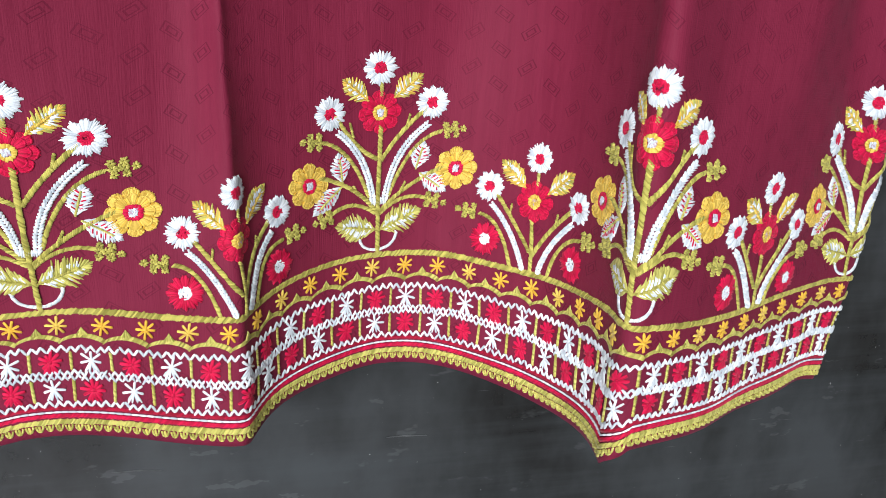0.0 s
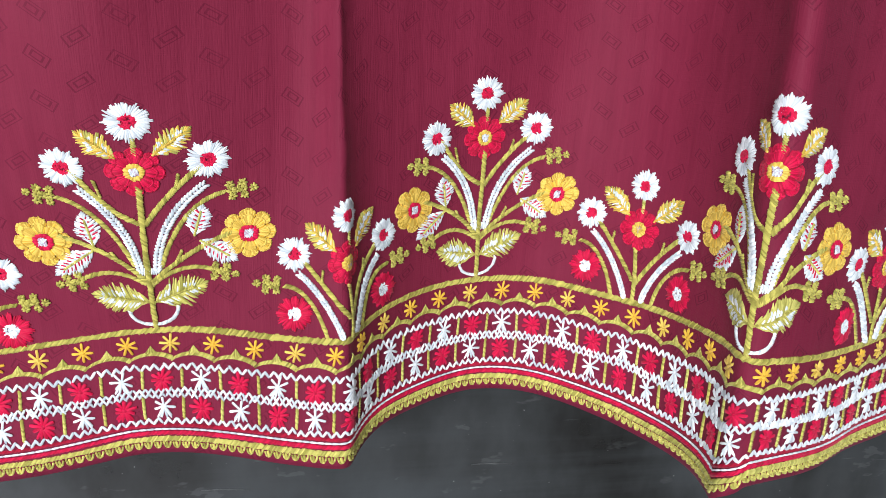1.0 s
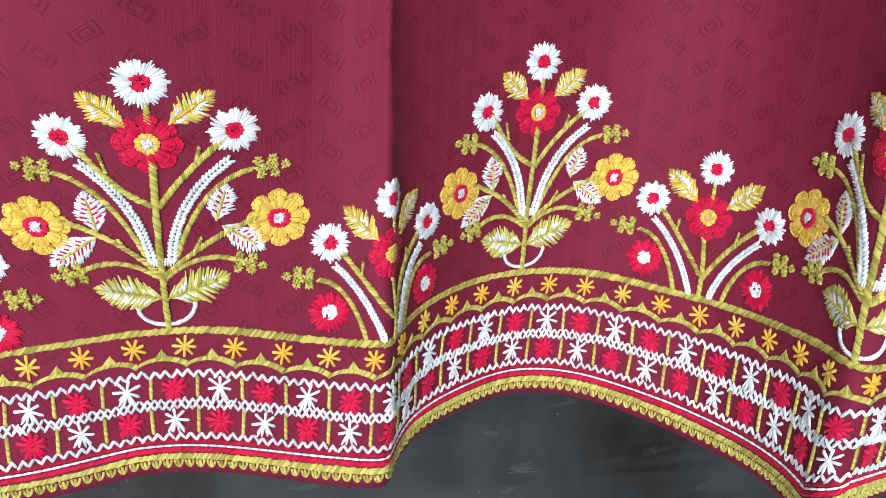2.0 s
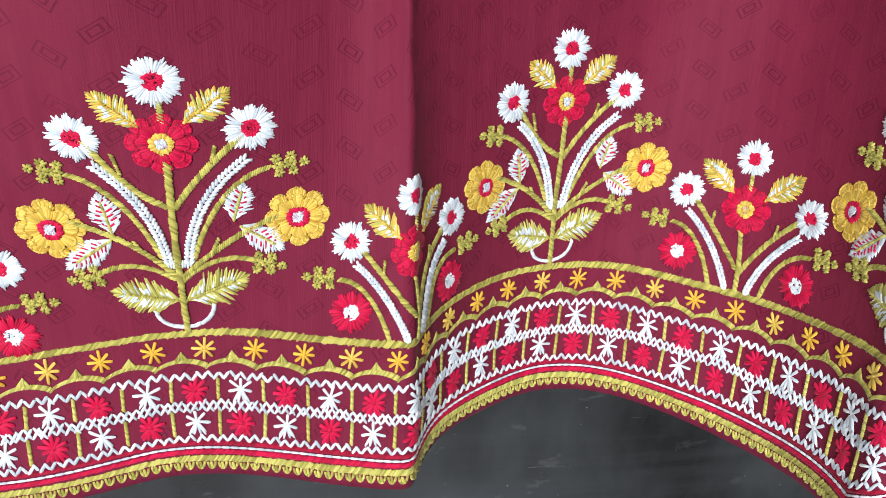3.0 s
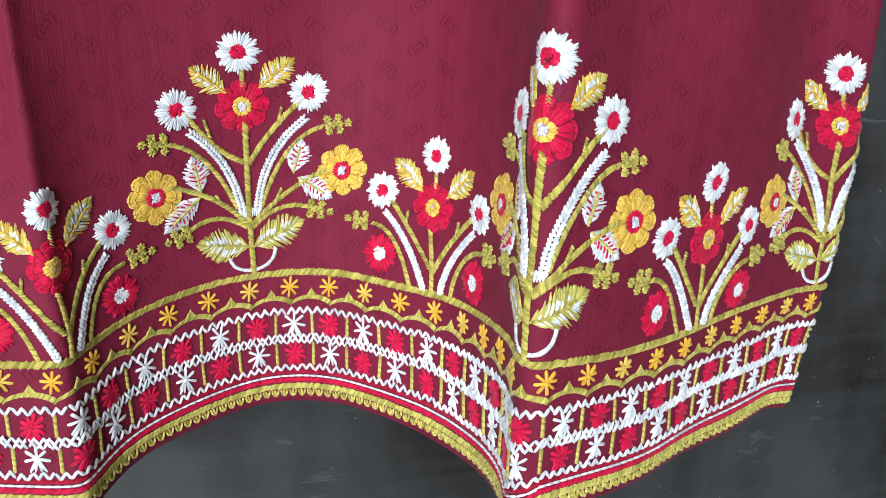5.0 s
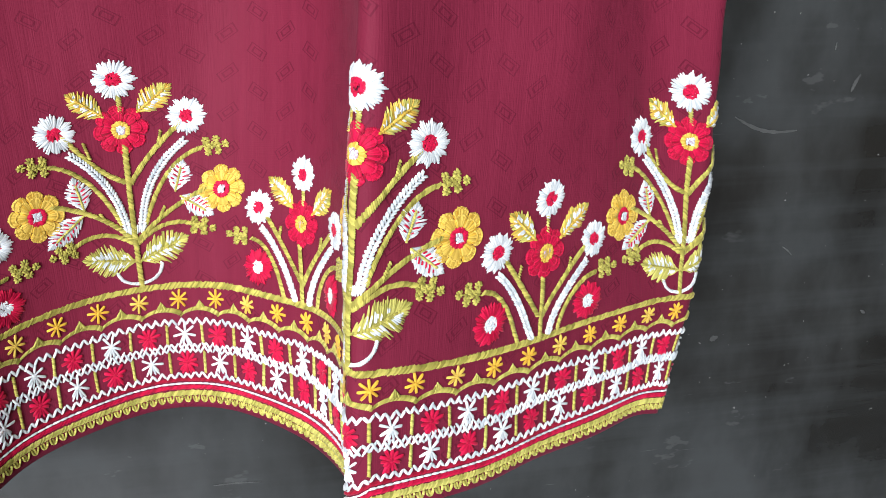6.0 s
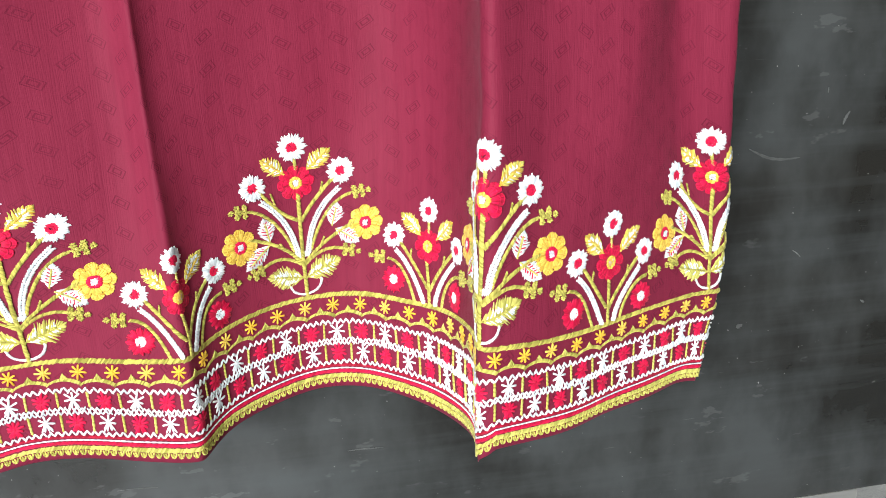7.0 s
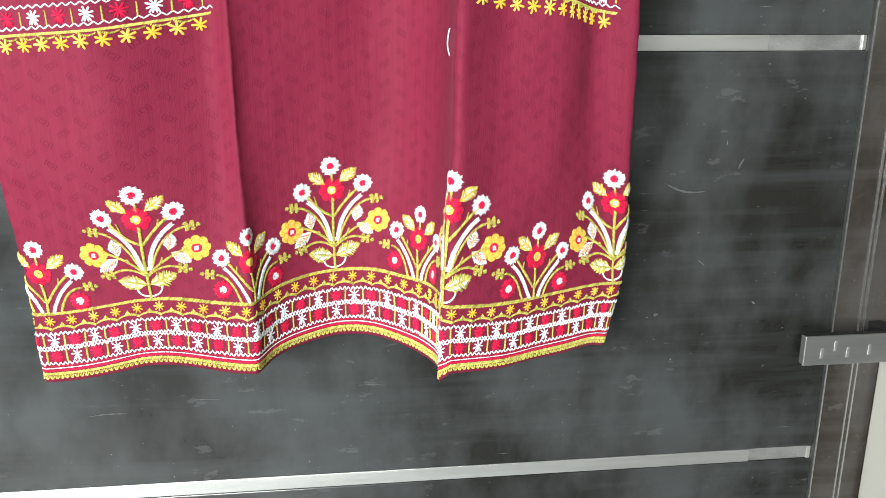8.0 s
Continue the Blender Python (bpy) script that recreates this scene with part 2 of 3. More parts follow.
def on_cloth(s, h, n):
    """World places of points s along the hem, h above the plants' feet and n out of the cloth, in metres."""
    s, h, n = (np.asarray(v, dtype=float) for v in (s, h, n))
    turn = np.interp(s, _s, _turn)
    reach = np.where(h > 0.12, 0.12 + (np.minimum(h, 0.5) - 0.12) * 0.35, np.where(h < 0, 0.3 * h, h))
    x = np.interp(s, _s, _px) + reach * np.interp(s, _s, _lx)
    y = np.interp(s, _s, _py) + reach * np.interp(s, _s, _ly)
    # below the plants the side edge turns in
    tuck = 0.020 * np.clip(-h, 0, 0.08) / 0.065 * np.clip((s - 0.29) / 0.09, 0, 1) ** 2
    x, y = x - 0.82 * tuck, y - 0.57 * tuck
    ripple = 0.0006 * np.sin(37 * s + 11 * h) + 0.0004 * np.sin(91 * s - 47 * h + 1.3) + 0.0003 * np.sin(150 * h + 60 * s)
    out = n + ripple
    x, y = x + np.sin(turn) * out, y - np.cos(turn) * out
    # towards the shoulders the folds open and lie flat
    f = np.clip((h - 0.42) / 0.43, 0, 1)
    f = f * f * (3 - 2 * f)
    a = radians(TURN)
    u = 0.02 + (s - 0.06) * 0.78
    fx, fy = np.cos(a) * u - np.sin(a) * 0.02 + np.sin(a) * n, np.sin(a) * u + np.cos(a) * 0.02 - np.cos(a) * n
    z = h + np.clip(h, -0.08, 0.12) * np.interp(s, _s, _lz) + np.interp(s, _s, _dz)
    z = z + np.minimum(h, 0) * np.interp(s, [q[0] for q in HANG], [q[1] for q in HANG])
    return np.stack([x + (fx - x) * f, y + (fy - y) * f, BASE + z], -1)


def dip(s):
    """The border hangs a little lower between the tall plants than at them."""
    s = np.asarray(s, dtype=float)
    return -0.0055 * np.sin(np.pi * s / PERIOD) ** 2 + 0.0022 * np.exp(-((s + 0.168) / 0.035) ** 2) - 0.08 * np.maximum(0.0, -0.20 - s)


# ---- building helpers ----
def mesh_object(name, verts, faces, materials, parent=None, indices=None, smooth=True, label=""):
    me = bpy.data.meshes.new(name)
    me.from_pydata(verts, [], faces)
    for mat in materials:
        me.materials.append(mat)
    if indices is not None:
        me.polygons.foreach_set("material_index", np.asarray(indices, dtype=np.int32))
    me.polygons.foreach_set("use_smooth", np.full(len(me.polygons), smooth))
    me.update()
    ob = new(name, me)
    if parent is not None:
        ob.parent = parent
    return tagged(ob, label)


def part(name, bm, mat, parent, label=""):
    me = bpy.data.meshes.new(name)
    bm.to_mesh(me)
    bm.free()
    me.materials.append(mat)
    ob = new(name, me)
    ob.parent = parent
    return tagged(ob, label)


def block(x0, x1, y0, y1, z0, z1, bevel=0.0):
    bm = bmesh.new()
    bmesh.ops.create_cube(bm, size=1.0)
    for v in bm.verts:
        v.co = ((x0, x1)[v.co.x > 0], (y0, y1)[v.co.y > 0], (z0, z1)[v.co.z > 0])
    if bevel:
        bmesh.ops.bevel(bm, geom=list(bm.edges), offset=bevel, segments=2, affect="EDGES", profile=0.5)
    return bm


class Stitches:
    """Threads laid on the cloth, gathered for one mesh: each is a tapered ridge from a to b."""

    def __init__(self):
        self.a, self.b, self.w, self.n, self.lift, self.c = [], [], [], [], [], []

    def add(self, a, b, w, c, n=0.0, lift=None):
        self.a.append(a), self.b.append(b), self.w.append(w), self.c.append(c), self.n.append(n)
        self.lift.append(w * 0.55 if lift is None else lift)

    def build(self, name, parent, label=""):
        a, b = np.array(self.a), np.array(self.b)
        w, n0, lift = np.array(self.w), np.array(self.n), np.array(self.lift)
        d = b - a
        length = np.maximum(np.hypot(d[:, 0], d[:, 1]), 1e-7)
        side = np.stack([-d[:, 1], d[:, 0]], -1) / length[:, None]
        count = len(a)
        along, wide, high = (0.0, 0.22, 0.78, 1.0), (0.55, 1.0, 1.0, 0.5), (0.15, 1.0, 1.0, 0.15)
        pts = np.zeros((count, 4, 3, 3))
        for i in range(4):
            for j, e in enumerate((-0.5, 0.0, 0.5)):
                q = a + d * along[i] + side * (w * wide[i] * e)[:, None]
                pts[:, i, j, :2] = q
                pts[:, i, j, 2] = n0 * 1.3 + 0.00006 + (lift * 1.8 * high[i] if j == 1 else 0.0)
        flat = pts.reshape(-1, 3)
        verts = on_cloth(flat[:, 0], flat[:, 1], flat[:, 2])
        quads = []
        for i in range(3):
            for j in range(2):
                k = i * 3 + j
                quads.append((k, k + 1, k + 4, k + 3))
        quads = np.array(quads)
        faces = (quads[None] + (np.arange(count) * 12)[:, None, None]).reshape(-1, 4)
        used = sorted(set(self.c))
        index = np.repeat(np.array([used.index(c) for c in self.c]), 6)
        return mesh_object(name, verts.tolist(), faces.tolist(), [THREADS[c] for c in used], parent, index, True, label)


rnd = random.Random(7)


def curve(points, count):
    """Evenly spaced points on a smooth curve through two or three given ones."""
    p = np.array(points, dtype=float)
    t = np.linspace(0, 1, 60)[:, None]
    if len(p) == 2:
        q = p[0] + (p[1] - p[0]) * t
    else:
        c = 2 * p[1] - 0.5 * (p[0] + p[2])
        q = (1 - t) ** 2 * p[0] + 2 * t * (1 - t) * c + t ** 2 * p[2]
    run = np.concatenate([[0], np.cumsum(np.hypot(*np.diff(q, axis=0).T))])
    at = np.linspace(0, run[-1], count)
    return np.stack([np.interp(at, run, q[:, 0]), np.interp(at, run, q[:, 1])], -1), run[-1]


def rope(st, points, width, colour, n=0.0, pitch=0.00088, slant=0.9, taper=1.0):
    """Satin stitch across a line: slanting threads side by side."""
    _, length = curve(points, 2)
    count = max(3, int(length / pitch))
    q, _ = curve(points, count)
    d = np.gradient(q, axis=0)
    d /= np.hypot(d[:, 0], d[:, 1])[:, None] + 1e-12
    for i in range(count):
        f = 1.0 + (taper - 1.0) * i / count
        nx = np.array([-d[i, 1], d[i, 0]])
        w = width * f * rnd.uniform(0.84, 1.18)
        a = q[i] - nx * w / 2 - d[i] * w * slant / 2
        b = q[i] + nx * w / 2 + d[i] * w * slant / 2
        st.add(a, b, pitch * 1.12, colour, n, 0.00062)


def braid(st, points, width, colour, n=0.0002, pitch=0.00155):
    """A plaited chain: pairs of threads that meet in a V along a line."""
    _, length = curve(points, 2)
    count = max(3, int(length / pitch))
    q, _ = curve(points, count)
    d = np.gradient(q, axis=0)
    d /= np.hypot(d[:, 0], d[:, 1])[:, None] + 1e-12
    for i in range(count):
        nx = np.array([-d[i, 1], d[i, 0]])
        for e in (-1, 1):
            a = q[i] + nx * width * 0.52 * e * rnd.uniform(0.9, 1.1) + d[i] * 0.0011
            st.add(a, q[i] - d[i] * 0.0013 + nx * 0.0001 * e, 0.00120, colour, n + 0.0002 * (i % 2), 0.0009)


def daisy(name, parent, c, r, petals=WHITE, heart=RED, label=""):
    st = Stitches()
    low, high = (0.92, 1.06) if petals == WHITE else (0.95, 1.04)
    c = np.array(c)
    for layer, (inner, outer, count, n) in enumerate(((0.25, 0.98, 60, 0.0001), (0.30, 1.0, 44, 0.0004))):
        for i in range(count):
            a = 2 * math.pi * (i + rnd.uniform(-0.25, 0.25)) / count
            e = np.array([math.cos(a), math.sin(a)])
            lean = np.array([-e[1], e[0]]) * rnd.uniform(-0.06, 0.06) * r
            notch = 0.92 + 0.08 * math.cos(12 * a)
            st.add(c + e * r * inner, c + e * r * outer * notch * rnd.uniform(low, high) + lean, r * 0.104, petals, n, 0.0006)
    for i in range(46):
        a, q = rnd.uniform(0, 6.283), r * 0.34 * math.sqrt(rnd.random())
        e = np.array([math.cos(a), math.sin(a)])
        t = rnd.uniform(0, 6.283)
        v = np.array([math.cos(t), math.sin(t)]) * r * 0.13
        st.add(c + e * q - v, c + e * q + v, r * 0.085, heart, 0.0006, 0.00035)
    return st.build(name, parent, label)


def rosette(name, parent, c, r, main, shade, ring, heart, label="", squash=1.0):
    """A flower of eight scalloped petals in two tiers of satin stitch round a ringed heart."""
    st = Stitches()
    c = np.array(c)
    turn, notch = rnd.uniform(-0.1, 0.1), 0.22
    for tier, (q0, q1, count, n) in enumerate(((0.20, 0.66, 70, 0.0), (0.55, 1.0, 128, 0.0001), (0.34, 0.78, 84, 0.0004))):
        for i in range(count):
            a = 2 * math.pi * i / count + turn
            lobe = abs(math.cos(4 * (a - turn))) ** 0.55
            e = np.array([math.cos(a) * squash, math.sin(a)])
            mid = round((a - turn) / (math.pi / 4)) * math.pi / 4 + turn
            aim = np.array([math.cos(mid) * squash, math.sin(mid)])
            start = c + (e * 0.7 + aim * 0.3) * r * q0
            end = c + e * r * (q1 - notch * (1 - lobe)) * rnd.uniform(0.97, 1.02)
            seam = lobe < 0.30 or rnd.random() < 0.08
            st.add(start, end, r * 0.072, shade if seam else main, n, 0.0004)
        for k in range(8):
            # the raised edge of each petal
            mid = k * math.pi / 4 + turn
            for i in range(9):
                a0, a1 = mid - 0.33 + 0.073 * i, mid - 0.33 + 0.073 * (i + 1.3)
                l0, l1 = (q1 - notch * (1 - abs(math.cos(4 * (v - turn))) ** 0.55) for v in (a0, a1))
                st.add(c + np.array([math.cos(a0) * squash, math.sin(a0)]) * r * l0 * 0.95, c + np.array([math.cos(a1) * squash, math.sin(a1)]) * r * l1 * 0.95, r * 0.07, main, n + 0.0003, 0.0003)
    for i in range(44):
        a = 2 * math.pi * i / 44
        e = np.array([math.cos(a), math.sin(a)])
        st.add(c + e * r * 0.16, c + e * r * rnd.uniform(0.31, 0.38), r * 0.075, ring, 0.0009, 0.0003)
    for i in range(34):
        q = c + np.array([rnd.uniform(-1, 1), rnd.uniform(-1, 1)]) * r * 0.12
        v = np.array([rnd.uniform(-0.08, 0.08), 0.08]) * r * rnd.uniform(0.7, 1.2)
        st.add(q - v, q + v, r * 0.06, heart if i % 4 else GREY, 0.0011, 0.0003)
    return st.build(name, parent, label)


def leaf(name, parent, base, tip, width, edge, inner, rib, label=""):
    """A leaf of slanting threads on both sides of its rib, the inner ones of a second colour."""
    st = Stitches()
    base, tip = np.array(base), np.array(tip)
    d = tip - base
    length = np.hypot(*d)
    e = d / length
    nx = np.array([-e[1], e[0]])
    count = int(length / 0.00066)
    for side in (-1, 1):
        for i in range(count):
            f = i / (count - 1)
            half = width / 2 * (math.sin(math.pi * min(1, f * 0.92 + 0.10)) ** 0.75) * 1.32 * rnd.uniform(0.70, 1.14)
            a = base + e * length * f * 0.93
            b = a + nx * side * half + e * length * 0.16
            st.add(a, b, 0.00084, (LIME if edge == GOLD and rnd.random() < 0.45 else edge), 0.0001, 0.0006)
            if (i % 3 == 1 if inner == RED else rnd.random() < 0.55) and 0.05 < f < 0.88:
                k0, k1 = rnd.uniform(0.02, 0.30), rnd.uniform(0.45, 0.80)
                st.add(a + (b - a) * k0, a + (b - a) * k1, 0.00076, inner, 0.0005, 0.0005)
    rope(st, [base, base + d * 0.80], 0.0007, rib, 0.0006, 0.0009, 1.6)
    return st.build(name, parent, label)


def sprig(name, parent, points, buds, colour=OLIVE, label=""):
    """A thin curved stalk with small crossed buds."""
    st = Stitches()
    rope(st, points, 0.0020, colour, 0.0001, 0.00085)
    for x, y in buds:
        for k in range(8):
            a = k * math.pi / 4 + rnd.uniform(-0.15, 0.15)
            e = np.array([math.cos(a), math.sin(a)])
            st.add(np.array([x, y]) + e * 0.0002, np.array([x, y]) + e * rnd.uniform(0.0016, 0.0023), 0.0010, colour, 0.0003, 0.0007)
    return st.build(name, parent, label)


def buds_at(end, way):
    """The comb of five buds at a stalk's end; way: the direction in which it runs on."""
    end, way = np.array(end), np.array(way) / np.hypot(*way)
    nx = np.array([-way[1], way[0]])
    return [tuple(end + way * a + nx * b) for a, b in ((-0.0014, 0.0029), (-0.0010, -0.0029), (0.0036, 0.0031), (0.0040, -0.0027), (-0.0012, 0.0), (0.0014, 0.0002), (0.0038, 0.0002), (0.0080, 0.0))]


def shifted(s0, h0):
    return lambda *pts: [(s0 + (x - 0.0030) * 0.98, h0 + y) for x, y in pts]


def tall_plant(s0, kurta):
    """A tall bouquet: three daisies over a red flower, two golden ones, leaves and bud sprigs on a forked stem."""
    h0 = float(dip(s0))
    at = shifted(s0, h0)
    st = Stitches()
    rope(st, at((0.002, 0.000), (0.002, 0.034), (0.003, 0.070)), 0.0024, OLIVE, 0.0006)
    rope(st, at((0.0015, 0.053), (-0.011, 0.062), (-0.023, 0.078)), 0.0023, OLIVE, 0.0003)
    rope(st, at((0.0040, 0.053), (0.014, 0.066), (0.027, 0.079)), 0.0023, OLIVE, 0.0003)
    for x in (-1, 1):
        rope(st, at((0.002 + x * 0.0148, 0.0675 + x * 0.0012), (0.002 + x * 0.0165, 0.0745 + x * 0.0012)), 0.0013, OLIVE, 0.0004)
        rope(st, at((0.002 + x * 0.0005, 0.023), (0.0035 + x * 0.016, 0.037), (0.0025 + x * 0.0355, 0.0465)), 0.0022, OLIVE, 0.0004)
        rope(st, at((0.0025 + x * 0.012, 0.034), (0.0025 + x * 0.0145, 0.039)), 0.0014, OLIVE, 0.0004)
    rope(st, at((0.003, 0.086), (0.003, 0.093)), 0.0020, LIME, 0.0002)
    plant = st.build("flowering_plant", kurta, "tall embroidered bouquet with olive satin-stitch stem")
    st = Stitches()
    braid(st, at((-0.0010, 0.030), (-0.0075, 0.0525), (-0.0215, 0.0690)), 0.0034, WHITE)
    st.build("white_stalk", plant, "white plaited stalk")
    st = Stitches()
    braid(st, at((0.0060, 0.030), (0.0130, 0.0530), (0.0285, 0.0705)), 0.0034, WHITE)
    st.build("white_stalk", plant, "white plaited stalk")
    st = Stitches()
    rope(st, at((-0.0015, 0.029), (0.0065, 0.0295)), 0.0038, WHITE, 0.0002, 0.0008, 0.2)
    st.build("binding", plant, "white thread binding")
    sprig("bud_sprig", plant, at((-0.003, 0.032), (-0.0150, 0.0545), (-0.0310, 0.0650)), buds_at(at((-0.0345, 0.0658))[0], (-1, 0.12)))
    sprig("bud_sprig", plant, at((0.008, 0.032), (0.0205, 0.0560), (0.0360, 0.0662)), buds_at(at((0.0400, 0.0668))[0], (1, 0.10)))
    sprig("bud_sprig", plant, at((0.0005, 0.0225), (-0.0125, 0.0285), (-0.0265, 0.0250)), buds_at(at((-0.0285, 0.0240))[0], (-1, -0.25)))
    sprig("bud_sprig", plant, at((0.0035, 0.0225), (0.0165, 0.0300), (0.0295, 0.0290)), buds_at(at((0.0315, 0.0280))[0], (1, -0.22)))
    daisy("daisy", plant, at((0.0020, 0.1007))[0], 0.0093)
    daisy("daisy", plant, at((-0.0262, 0.0792))[0], 0.0092)
    daisy("daisy", plant, at((0.0302, 0.0820))[0], 0.0090)
    leaf("leaf", plant, at((-0.0045, 0.0845))[0], at((-0.0178, 0.0955))[0], 0.0086, GOLD, WHITE, GOLD, "golden leaf with white veins")
    leaf("leaf", plant, at((0.0100, 0.0855))[0], at((0.0236, 0.0965))[0], 0.0086, GOLD, WHITE, GOLD, "golden leaf with white veins")
    rosette("red_flower", plant, at((0.0022, 0.0778))[0], 0.0116, RED, CRIMSON, GOLD, WHITE)
    rosette("golden_flower", plant, at((-0.0398, 0.0433))[0], 0.0122, GOLD, ORANGE, RED, WHITE)
    rosette("golden_flower", plant, at((0.0456, 0.0458))[0], 0.0120, GOLD, ORANGE, RED, WHITE)
    for base, tip in (((-0.0190, 0.0425), (-0.0215, 0.0575)), ((-0.0200, 0.0395), (-0.0365, 0.0275)), ((0.0228, 0.0465), (0.0268, 0.0600)), ((0.0252, 0.0435), (0.0395, 0.0335))):
        leaf("leaf", plant, at(base)[0], at(tip)[0], 0.0084, WHITE, RED, LIME, "white leaf with red veins")
    for tip in ((-0.0220, 0.0175), (0.0255, 0.0225)):
        leaf("leaf", plant, at((0.0005 if tip[0] < 0 else 0.0035, 0.0135))[0], at(tip)[0], 0.0116, LIME, WHITE, OLIVE, "pale green leaf with white veins")
    st = Stitches()
    rope(st, at((0.0015, 0.0015), (-0.0055, 0.0035), (-0.0085, 0.0085)), 0.0016, WHITE, 0.0002, 0.0007)
    st.build("tendril", plant, "white curled tendril")
    st = Stitches()
    rope(st, at((0.0025, 0.0015), (0.0100, 0.0045), (0.0130, 0.0110)), 0.0016, WHITE, 0.0002, 0.0007)
    st.build("tendril", plant, "white curled tendril")
    return plant


def short_plant(s0, kurta):
    """A short bouquet between two tall ones: three daisies, a red flower, two red buttons."""
    h0 = float(dip(s0)) - 0.0006
    at = lambda *pts: [(s0 + x * 0.985 + 0.0006, h0 + 0.0060 + y) for x, y in pts]
    st = Stitches()
    rope(st, at((-0.001, -0.006), (-0.001, 0.008), (-0.0025, 0.021)), 0.0022, OLIVE, 0.0006)
    rope(st, at((-0.0022, 0.004), (-0.0140, 0.0195), (-0.0250, 0.0325)), 0.0022, OLIVE, 0.0003)
    rope(st, at((0.0002, 0.004), (0.0105, 0.0190), (0.0225, 0.0310)), 0.0022, OLIVE, 0.0003)
    rope(st, at((-0.0165, 0.023), (-0.0158, 0.0285)), 0.0012, OLIVE, 0.0004)
    rope(st, at((0.0130, 0.022), (0.0138, 0.0275)), 0.0012, OLIVE, 0.0004)
    rope(st, at((-0.0018, 0.041), (-0.0018, 0.047)), 0.0018, LIME, 0.0002)
    plant = st.build("flowering_plant", kurta, "short embroidered bouquet with olive satin-stitch stem")
    for pts in (((-0.0062, -0.005), (-0.0160, 0.0140), (-0.0280, 0.0270)), ((0.0042, -0.005), (0.0118, 0.0110), (0.0245, 0.0250))):
        st = Stitches()
        braid(st, at(*pts), 0.0026, WHITE)
        st.build("white_stalk", plant, "white plaited stalk")
    sprig("bud_sprig", plant, at((-0.0140, -0.005), (-0.0230, 0.0140), (-0.0350, 0.0212)), buds_at(at((-0.0400, 0.0222))[0], (-1, 0.12)))
    sprig("bud_sprig", plant, at((0.0105, -0.005), (0.0190, 0.0120), (0.0320, 0.0185)), buds_at(at((0.0370, 0.0198))[0], (1, 0.08)))
    daisy("daisy", plant, at((-0.0020, 0.0549))[0], 0.0086)
    daisy("daisy", plant, at((-0.0303, 0.0368))[0], 0.0086)
    daisy("daisy", plant, at((0.0290, 0.0346))[0], 0.0086)
    leaf("leaf", plant, at((-0.0090, 0.0385))[0], at((-0.0238, 0.0508))[0], 0.0086, GOLD, WHITE, GOLD, "golden leaf with white veins")
    leaf("leaf", plant, at((0.0062, 0.0375))[0], at((0.0218, 0.0500))[0], 0.0086, GOLD, WHITE, GOLD, "golden leaf with white veins")
    rosette("red_flower", plant, at((-0.0021, 0.0319))[0], 0.0113, RED, CRIMSON, GOLD, GOLD)
    for c in ((-0.0302, 0.0074), (0.0283, 0.0056)):
        daisy("red_button", plant, at(c)[0], 0.0093, RED, WHITE, "round red flower with a white heart")
    return plant


def along(s0, s1, step):
    return np.arange(s0, s1, step)


def border_line(name, parent, h, width, colour, s0, s1, pitch=0.0009, slant=0.9, label="", n=0.0001):
    st = Stitches()
    q = along(s0, s1, pitch)
    for s in q:
        c = np.array([s, h + float(dip(s))])
        w = width * rnd.uniform(0.76, 1.2)
        st.add(c + np.array([-w * slant / 2, -w / 2]), c + np.array([w * slant / 2, w / 2]), pitch * 1.12, colour, n, 0.0006)
    return st.build(name, parent, label)


def zigzag(st, h, height, step, s0, s1, colour, n=0.0002, flip=1, width=0.0013, double=True):
    for i, s in enumerate(along(s0, s1, step)):
        e = 1 if i % 2 else -1
        e *= flip
        a = np.array([s, h + float(dip(s)) - e * height / 2])
        b = np.array([s + step, h + float(dip(s + step)) + e * height / 2])
        jit = np.array([rnd.uniform(-0.0004, 0.0004), rnd.uniform(-0.0006, 0.0006)])
        st.add(a + jit, b + jit, width, colour, n + 0.0002 * (i % 2), 0.0006)
        if double:
            st.add(a + jit + np.array([0.0007, rnd.uniform(-0.0006, 0.0002)]), b + jit + np.array([0.0004, rnd.uniform(-0.0002, 0.0006)]), width * 0.7, colour, n + 0.0002 * (i % 2), 0.0005)


def petal_star(name, parent, c, r, colour, rays, width, label="", wild=0.1, legs=False):
    st = Stitches()
    c = np.array(c)
    turn = rnd.uniform(-0.3, 0.3)
    for k in range(rays):
        a = math.pi / 2 + turn + 2 * math.pi * k / rays
        e = np.array([math.cos(a), math.sin(a)])
        reach = r * rnd.uniform(1 - wild, 1 + wild)
        side = np.array([-e[1], e[0]]) * width * 0.3
        for j in (-1, 1):
            st.add(c + e * r * 0.08, c + e * reach + side * j * 0.6, width * 0.75, colour, 0.0002 + 0.0001 * (k % 3), 0.0006)
    if legs:
        for j in (-1, -0.4, 0.4, 1):
            st.add(c, c + np.array([j * r * 0.62, -r * 1.15]), width * 0.85, colour, 0.0003, 0.0006)
    for k in range(5):
        a = rnd.uniform(0, 6.283)
        e = np.array([math.cos(a), math.sin(a)]) * r * 0.25
        st.add(c - e, c + e, width * 0.8, colour, 0.0006, 0.0004)
    return st.build(name, parent, label)


